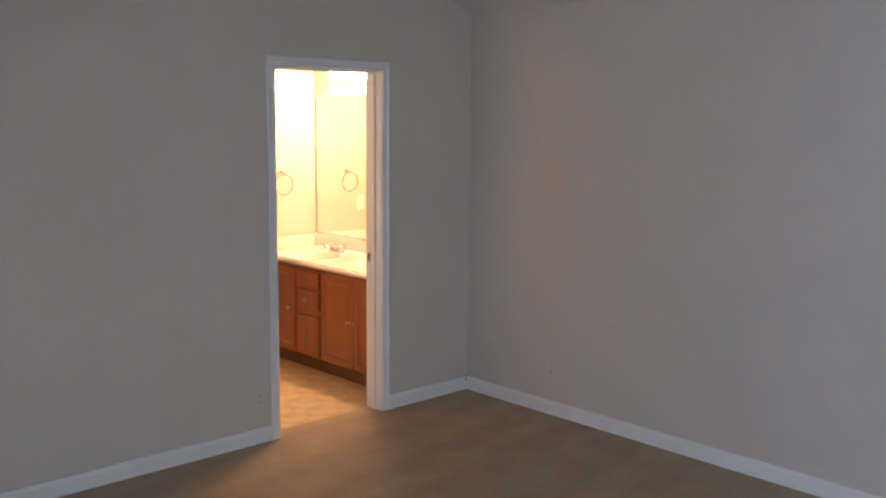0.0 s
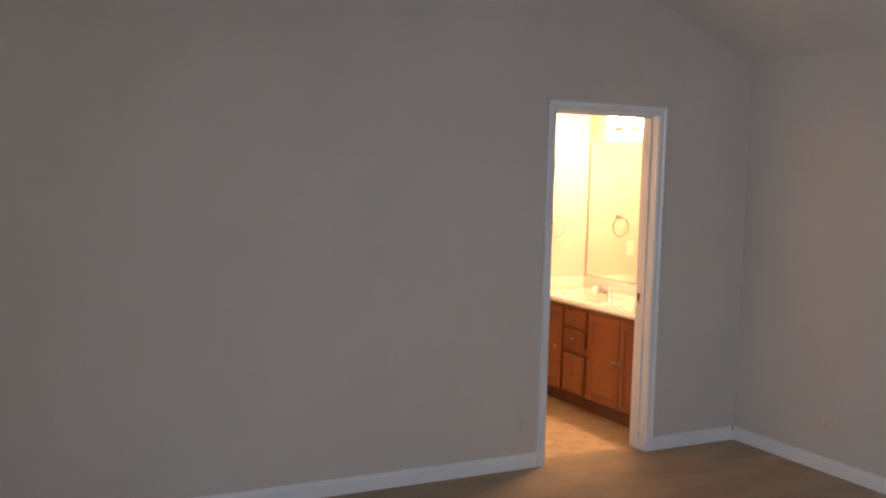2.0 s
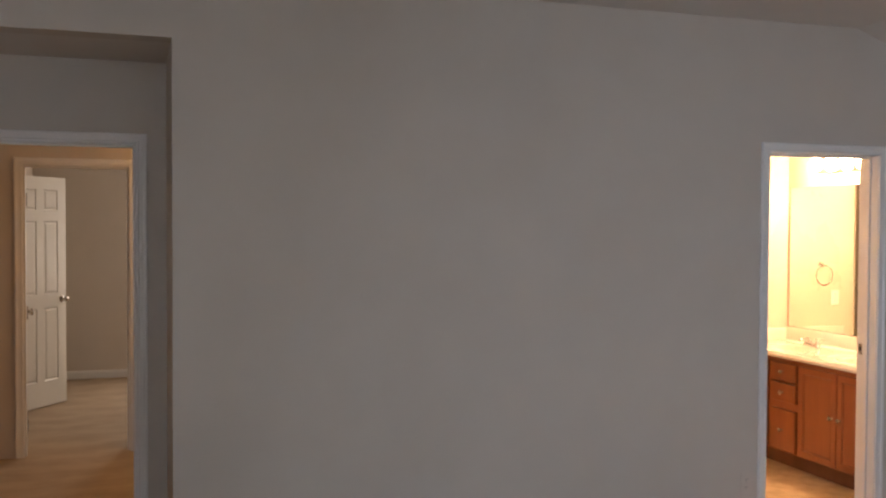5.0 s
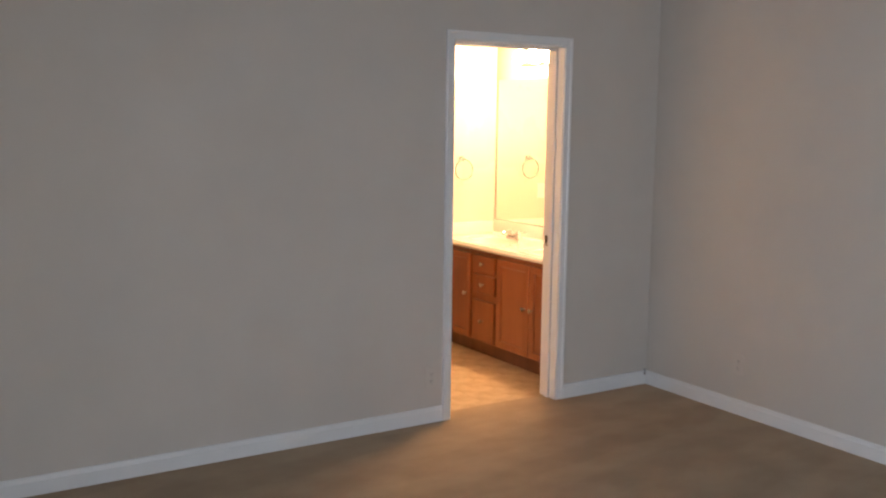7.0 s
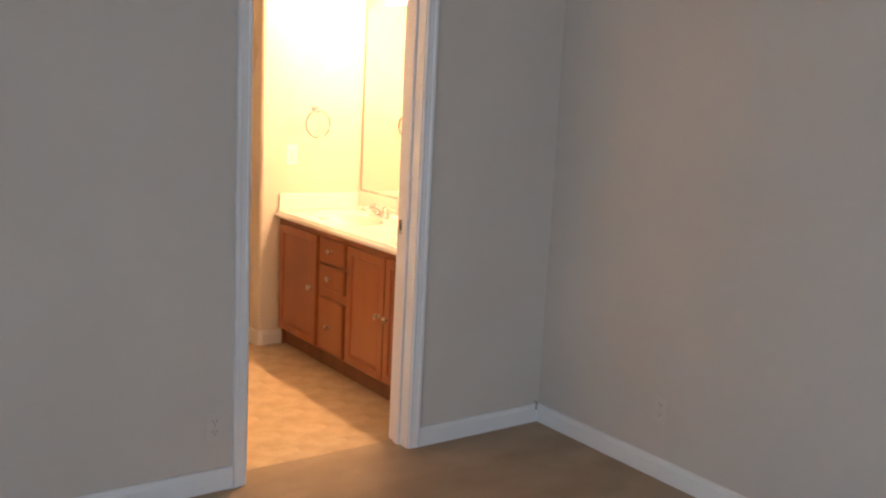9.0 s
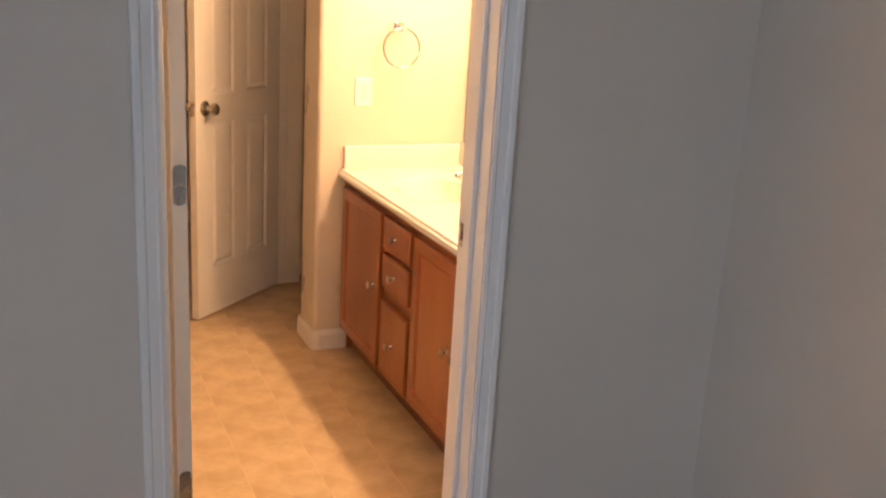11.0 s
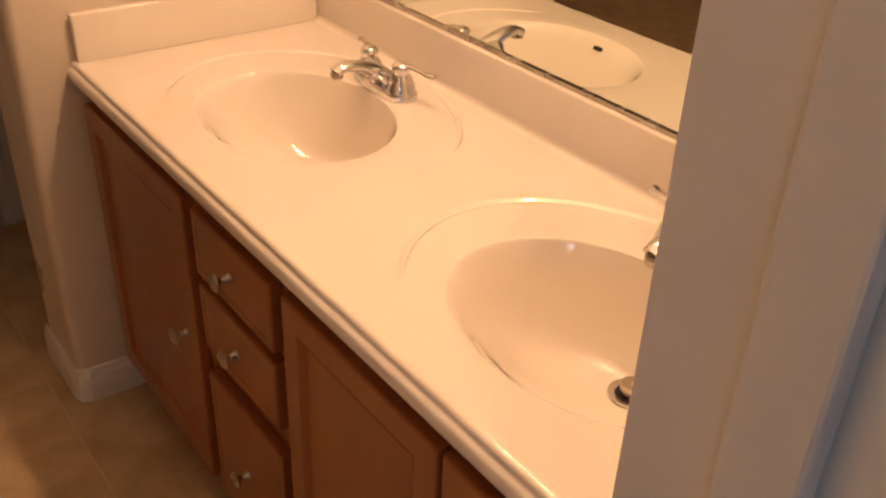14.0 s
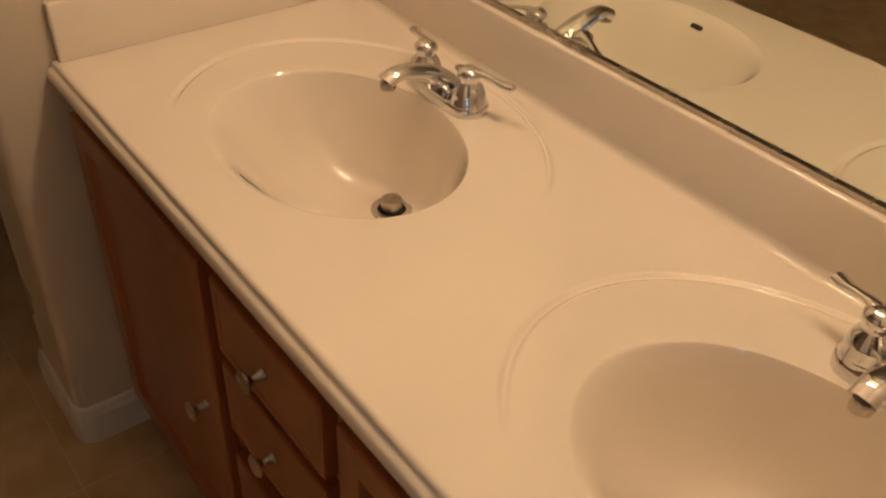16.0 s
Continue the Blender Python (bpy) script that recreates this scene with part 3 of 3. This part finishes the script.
part("backsplash", splash(CORNER - 0.020, CORNER - 0.001, WALL + 0.002, END - 0.002, 0.879), MARBLE, worktop, smooth=True)
cove = [(CORNER - 0.0195, TOP - 0.001)] + [(CORNER - 0.032 + 0.012 * math.sin(a), TOP + 0.0122 - 0.012 * math.cos(a)) for a in (math.pi / 2 * k / 6 for k in range(6, -1, -1))] + [(CORNER - 0.032, TOP - 0.001)]
part("cove", prism(cove, "xz", WALL + 0.003, END - 0.021), MARBLE, worktop, smooth=True)
part("side_splash", splash(0.176, CORNER - 0.020, END - 0.020, END - 0.001, 0.870), MARBLE, worktop, smooth=True)
for cx, cy in BOWLS:
    dx = cx + DRAIN
    zb = TOP - DEEP
    dr = part("drain", lathe([(0.0315, 0.001), (0.0305, 0.0036), (0.0285, 0.0040), (0.0215, 0.0024), (0.0205, 0.001)], 28, m=pose(dx, cy, zb)), CHROME, worktop, "chrome drain flange", smooth=True)
    part("drain_hole", lathe([(0.0212, 0.0019), (0.0200, 0.0015), (0, 0.0013)], 28, m=pose(dx, cy, zb)), DARK, dr, "dark drain opening", smooth=True)
    part("stopper", lathe([(0, 0.0028), (0.014, 0.0028), (0.0150, 0.006), (0.0160, 0.008), (0.0160, 0.0180), (0.0148, 0.0200), (0, 0.0205)], 24, m=pose(dx, cy, zb)), NICKEL, dr, "chrome pop-up stopper", smooth=True)
    ta, tb = 0.885, 0.92
    ax, bx = cx + DRAIN * (1 - ta) - BB * ta, cx + DRAIN * (1 - tb) - BB * tb
    ox, zo = (ax + bx) / 2, TOP - (bowl_depth(ta) + bowl_depth(tb)) / 2
    slope = math.degrees(math.atan2(bowl_depth(ta) - bowl_depth(tb), ax - bx))
    hole = bmesh.new()
    bmesh.ops.create_cube(hole, size=1, matrix=Matrix.LocRotScale((0, 0, 0), None, (0.009, 0.026, 0.0014)))
    bmesh.ops.bevel(hole, geom=[e for e in hole.edges if abs(e.verts[0].co.z - e.verts[1].co.z) > 0.001], offset=0.0040, segments=4, profile=0.5, affect="EDGES")
    hb = part("overflow_slot", hole, DARK, worktop, "dark overflow slot")
    hb.matrix_basis = pose(ox, cy, zo, 0, slope, 0)


# ---- taps ----
def faucet(m):
    top = empty("faucet", m, "polished chrome two-handle centerset faucet on the vanity top", "faucet", "vanity faucets")
    base = bmesh.new()
    n = 36
    lo = [(0.0, 0.0), (1.0, 0.0), (1.0, 0.013), (0.96, 0.018), (0.86, 0.0215), (0.0, 0.022)]
    rings = []
    for s, z in lo:
        ring = []
        for k in range(n):
            a = 2 * math.pi * k / n
            cxx, syy = math.cos(a), math.sin(a)
            ring.append(base.verts.new((0.029 * s * cxx, (0.051 * (1 if syy > 0 else -1) * min(1, abs(syy) * 3) * (1 if s else 0)) + 0.029 * s * syy, z)))
        rings.append(ring)
    for p, q in zip(rings[1:], rings[2:-1]):
        for k in range(n):
            base.faces.new((p[k], p[(k + 1) % n], q[(k + 1) % n], q[k]))
    base.faces.new(rings[1])
    base.faces.new(rings[-2])
    for v in [v for v in base.verts if not v.link_faces]:
        base.verts.remove(v)
    part("base", base, CHROME, top, smooth=True)
    body = bend([(0.006, 0, 0.004), (-0.004, 0, 0.034), (-0.026, 0, 0.056), (-0.056, 0, 0.073), (-0.086, 0, 0.079), (-0.104, 0, 0.070)], 6)
    q = len(body) - 1
    rad = [0.0190 - 0.0065 * smooth_step(0.15, 0.9, i / q) for i in range(q + 1)]
    sp = tube(body, rad, 20, flat=1.2, up=(0, 1, 0))
    part("spout", sp, CHROME, top, smooth=True)
    part("aerator", lathe([(0, 0), (0.011, 0), (0.0115, 0.010), (0.010, 0.014), (0, 0.014)], 18, m=pose(-0.100, 0, 0.056)), NICKEL, top, smooth=True)
    part("lift_rod", lathe([(0, 0.0), (0.0032, 0.0), (0.0032, 0.024), (0.0045, 0.026), (0.008, 0.033), (0.0082, 0.036), (0.0, 0.037)], 14, m=pose(0.024, 0, 0.018)), CHROME, top, smooth=True)
    for s in (1, -1):
        hub = part("handle", lathe([(0, 0), (0.0265, 0), (0.0265, 0.003), (0.0250, 0.006), (0.0240, 0.018), (0.0195, 0.034), (0.0140, 0.043), (0.0140, 0.048), (0.0172, 0.054), (0.0165, 0.063), (0.0105, 0.070), (0, 0.072)], 24, m=pose(0, s * 0.051, 0.0185)), CHROME, top, smooth=True)
        lev = bend([(0.000, s * 0.050, 0.080), (0.006, s * 0.066, 0.084), (0.013, s * 0.086, 0.080), (0.020, s * 0.102, 0.074), (0.026, s * 0.117, 0.073)], 6)
        q = len(lev) - 1
        rr = [0.0105 - 0.0046 * smooth_step(0.0, 0.45, i / q) + 0.0030 * smooth_step(0.5, 0.85, i / q) for i in range(q + 1)]
        rr[-1] = 0.003
        part("lever", tube(lev, rr, 12, flat=0.75), CHROME, hub, smooth=True)
    return top


TAP_X = 0.594
SQUAT = Matrix.Diagonal((1, 1, 0.86, 1))
tap = faucet(pose(TAP_X, 0.542, TOP - 0.0005) @ SQUAT)
copy_thing(tap, pose(TAP_X, 1.272, TOP - 0.0005) @ SQUAT)

# ---- mirror over the top ----
mirror = empty("mirror", pose(0, 0, 0), "large frameless wall mirror above the vanity backsplash", "mirror")
part("glass", box(CORNER - 0.007, CORNER - 0.001, 0.16, END - 0.034, 0.887, 1.93), MIRROR, mirror)
part("bottom_channel", box(CORNER - 0.012, CORNER - 0.0005, 0.16, END - 0.034, 0.8795, 0.8865), NICKEL, mirror, "thin metal mirror channel")

# ---- light bar ----
bar = empty("vanity_light", pose(CORNER, 0.90, 2.08), "lit six-globe chrome bar light above the mirror", "wall light")
part("back_plate", box(-0.028, -0.001, -0.455, 0.455, -0.055, 0.055, 0.006), CHROME, bar)
for i in range(6):
    y = -0.375 + 0.15 * i
    part("lamp_holder", lathe([(0, 0), (0.028, 0), (0.028, 0.006), (0.018, 0.012), (0.018, 0.03), (0, 0.03)], 20, m=pose(-0.028, y, 0, 0, -90, 0)), CHROME, bar, smooth=True)
    g = part("globe", lathe([(0.0, 0.0)] + [(0.046 * math.sin(a), 0.046 - 0.046 * math.cos(a)) for a in (math.pi * k / 12 for k in range(1, 12))] + [(0, 0.092)], 24, m=pose(-0.050, y, 0, 0, -90, 0)), BULB, bar, "glowing frosted globe bulb", smooth=True)

# ---- towel ring and plates ----
ring = empty("towel_ring", pose(0.391, END, 1.342), "chrome towel ring hanging on the painted wall", "towel ring")
part("mount", box(-0.022, 0.022, -0.010, -0.001, -0.016, 0.022, 0.003), CHROME, ring)
part("post", tube([(0, -0.008, 0.004), (0, -0.030, 0.004), (0, -0.048, 0.001)], [0.009, 0.008, 0.010], 14, up=(1, 0, 0)), CHROME, ring, smooth=True)
loop = [(0.076 * math.sin(2 * math.pi * k / 48), -0.046, -0.078 + 0.076 * math.cos(2 * math.pi * k / 48)) for k in range(49)]
part("ring", tube(loop, [0.0042] * 49, 10, up=(0, 1, 0)), NICKEL, ring, smooth=True)


def outlet(m, label, mat=PLATE):
    """A duplex outlet with a bevelled plate: face towards -y."""
    top = empty("wall_outlet", m, label, "outlet")
    part("plate", box(-0.035, 0.035, -0.006, -0.0005, -0.057, 0.057, 0.003, 2), mat, top)
    for z in (-0.020, 0.020):
        r = part("receptacle", box(-0.0165, 0.0165, -0.008, -0.006, z - 0.0135, z + 0.0135, 0.0015), mat, top)
        for x, h in ((-0.0065, 0.008), (0.0065, 0.0065)):
            part("slot", box(x - 0.0011, x + 0.0011, -0.0085, -0.0079, z - h / 2 + 0.003, z + h / 2 + 0.003), DARK, r)
        part("slot", lathe([(0, 0), (0.0024, 0), (0.0024, 0.0006), (0, 0.0006)], 10, m=pose(0, -0.0079, z - 0.008, 90)), DARK, r)
    part("screw", lathe([(0, 0), (0.003, 0), (0.0025, 0.0012), (0, 0.0014)], 10, m=pose(0, -0.006, 0, 90)), NICKEL, top)
    return top


outlet(pose(0.252, END, 1.087), "white duplex outlet above the vanity top", PLASTIC)
outlet(pose(-0.88, 0, 0.250), "almond duplex outlet low on the bedroom wall")
outlet(pose(-3.62, 0, 0.250), "almond duplex outlet low on the bedroom wall")
outlet(pose(CORNER, -0.73, 0.285, 0, 0, -90), "almond duplex outlet low on the outer wall")

# ---- metal in the bathroom doorway ----
strike = empty("strike_plate", pose(DR, 0.112, 0.932), "satin nickel strike plate on the door jamb", "strike plate")
part("plate", box(-0.0022, -0.0002, -0.016, 0.016, -0.030, 0.030, 0.0006), NICKEL, strike)
part("latch_hole", box(-0.0028, -0.0021, -0.007, 0.007, -0.012, 0.012), DARK, strike, "dark latch hole")
for z in (0.335, 1.074, 1.81):
    hl = empty("hinge_plate", pose(DL + 0.054, WALL + 0.0085, z, 0, 0, 11), "satin nickel hinge leaf with rounded corners", "hinge", "bathroom door hinges")
    bm = box(-0.015, 0.015, -0.0022, 0.001, -0.045, 0.045)
    bmesh.ops.bevel(bm, geom=[e for e in bm.edges if abs(e.verts[0].co.y - e.verts[1].co.y) > 0.001], offset=0.012, segments=4, profile=0.5, affect="EDGES")
    part("plate", bm, NICKEL, hl)
    for a, c in ((-0.006, 0.028), (0.006, 0.0), (-0.006, -0.028)):
        part("screw", lathe([(0, 0), (0.004, 0), (0.003, 0.0008), (0, 0.001)], 10, m=pose(a, -0.0022, c, 90)), NICKEL, hl)

# ---- ceiling register ----
vent = empty("ceiling_vent", pose(-2.02, -0.55, FLAT), "grey metal ceiling register with angled slats", "ceiling vent")
fr = bmesh.new()
for a in ((-0.18, 0.18, -0.105, -0.075), (-0.18, 0.18, 0.075, 0.105), (-0.18, -0.15, -0.075, 0.075), (0.15, 0.18, -0.075, 0.075)):
    box(a[0], a[1], a[2], a[3], -0.008, -0.0005, bm=fr)
part("frame", fr, VENTM, vent)
part("backing", box(-0.15, 0.15, -0.075, 0.075, -0.002, -0.0005), DARK, vent, "dark duct opening")
for k in range(9):
    part("slat", box(-0.15, 0.15, -0.006, 0.006, -0.001, 0.001), VENTM, vent).matrix_basis = pose(0, -0.066 + 0.0165 * k, -0.006, 35 if k < 4 else -35)

# ---- linen shelves ----
for z in (0.36, 0.71, 1.06, 1.42, 1.78):
    sh = empty("closet_shelf", pose(0, 0, z), "white wooden shelf in the linen closet", "shelf", "linen closet shelves")
    part("board", box(LX + WALL + 0.12, CORNER - 0.002, LY0 + 0.002, LY1 + 0.128, -0.019, 0, 0.002), TRIM, sh)
    part("cleat", box(LX + WALL + 0.14, CORNER - 0.002, LY1 + 0.11, LY1 + 0.128, -0.06, -0.0195), TRIM, sh)

# ---- hall ceiling lamp ----
hl = empty("ceiling_lamp", pose(-3.1, 1.9, LOW), "lit frosted dome lamp on the hall ceiling", "ceiling lamp")
part("pan", lathe([(0, 0), (0.15, 0), (0.15, -0.02), (0.14, -0.025), (0, -0.025)], 32), TRIM, hl, smooth=True)
part("dome", lathe([(0.14, -0.025), (0.135, -0.05), (0.11, -0.08), (0.06, -0.10), (0, -0.105)], 32), HALL_LAMP, hl, "glowing frosted glass dome", smooth=True)

# ---- vinyl floor, tile by tile ----
vinyl = structure("floor_bath", box(-2.4, CORNER, SEAM, BATHFAR + 0.06, -0.1, -0.0007), GROUT, "tan sheet vinyl floor with square tile pattern", "floor")
TILE = 0.2235
tile_mesh = None
ix0, ix1 = int((-2.4 + 0.648) / TILE) - 1, int((CORNER + 0.648) / TILE)
for i in range(ix0, ix1 + 1):
    for k in range(0, 18):
        x0 = max(-0.648 + i * TILE, -2.4) + 0.0012
        x1 = min(-0.648 + (i + 1) * TILE, CORNER) - 0.0012
        y0 = max(SEAM + (k - 0.4) * TILE, SEAM) + 0.0012
        y1 = min(SEAM + (k + 0.6) * TILE, BATHFAR + 0.06) - 0.0012
        if x1 - x0 < 0.02 or y1 - y0 < 0.02:
            continue
        whole = abs(x1 - x0 - TILE + 0.0024) < 1e-4 and abs(y1 - y0 - TILE + 0.0024) < 1e-4
        if whole and tile_mesh:
            t = new("tile", tile_mesh)
            t.parent = vinyl
        else:
            bm = box(-(x1 - x0) / 2, (x1 - x0) / 2, -(y1 - y0) / 2, (y1 - y0) / 2, -0.0006, 0)
            t = finish("tile", bm, VINYL, parent=vinyl)
            if whole:
                tile_mesh = t.data
        t.location = ((x0 + x1) / 2, (y0 + y1) / 2, 0)

# ---- coax stub by the bedroom corner ----
cab = empty("coax_cable", pose(CORNER - 0.022, -0.0005, 0.094), "short grey coaxial cable end poking from the wall", "cable")
part("cable", tube(bend([(0, 0, 0), (0, -0.012, 0.001), (-0.006, -0.022, -0.006), (-0.012, -0.026, -0.017)], 5), [0.0026] * 16, 8), VENTM, cab, smooth=True)
part("connector", lathe([(0, 0), (0.0048, 0), (0.0048, 0.012), (0, 0.012)], 8, m=pose(-0.012, -0.026, -0.028)), NICKEL, cab, "small metal connector")
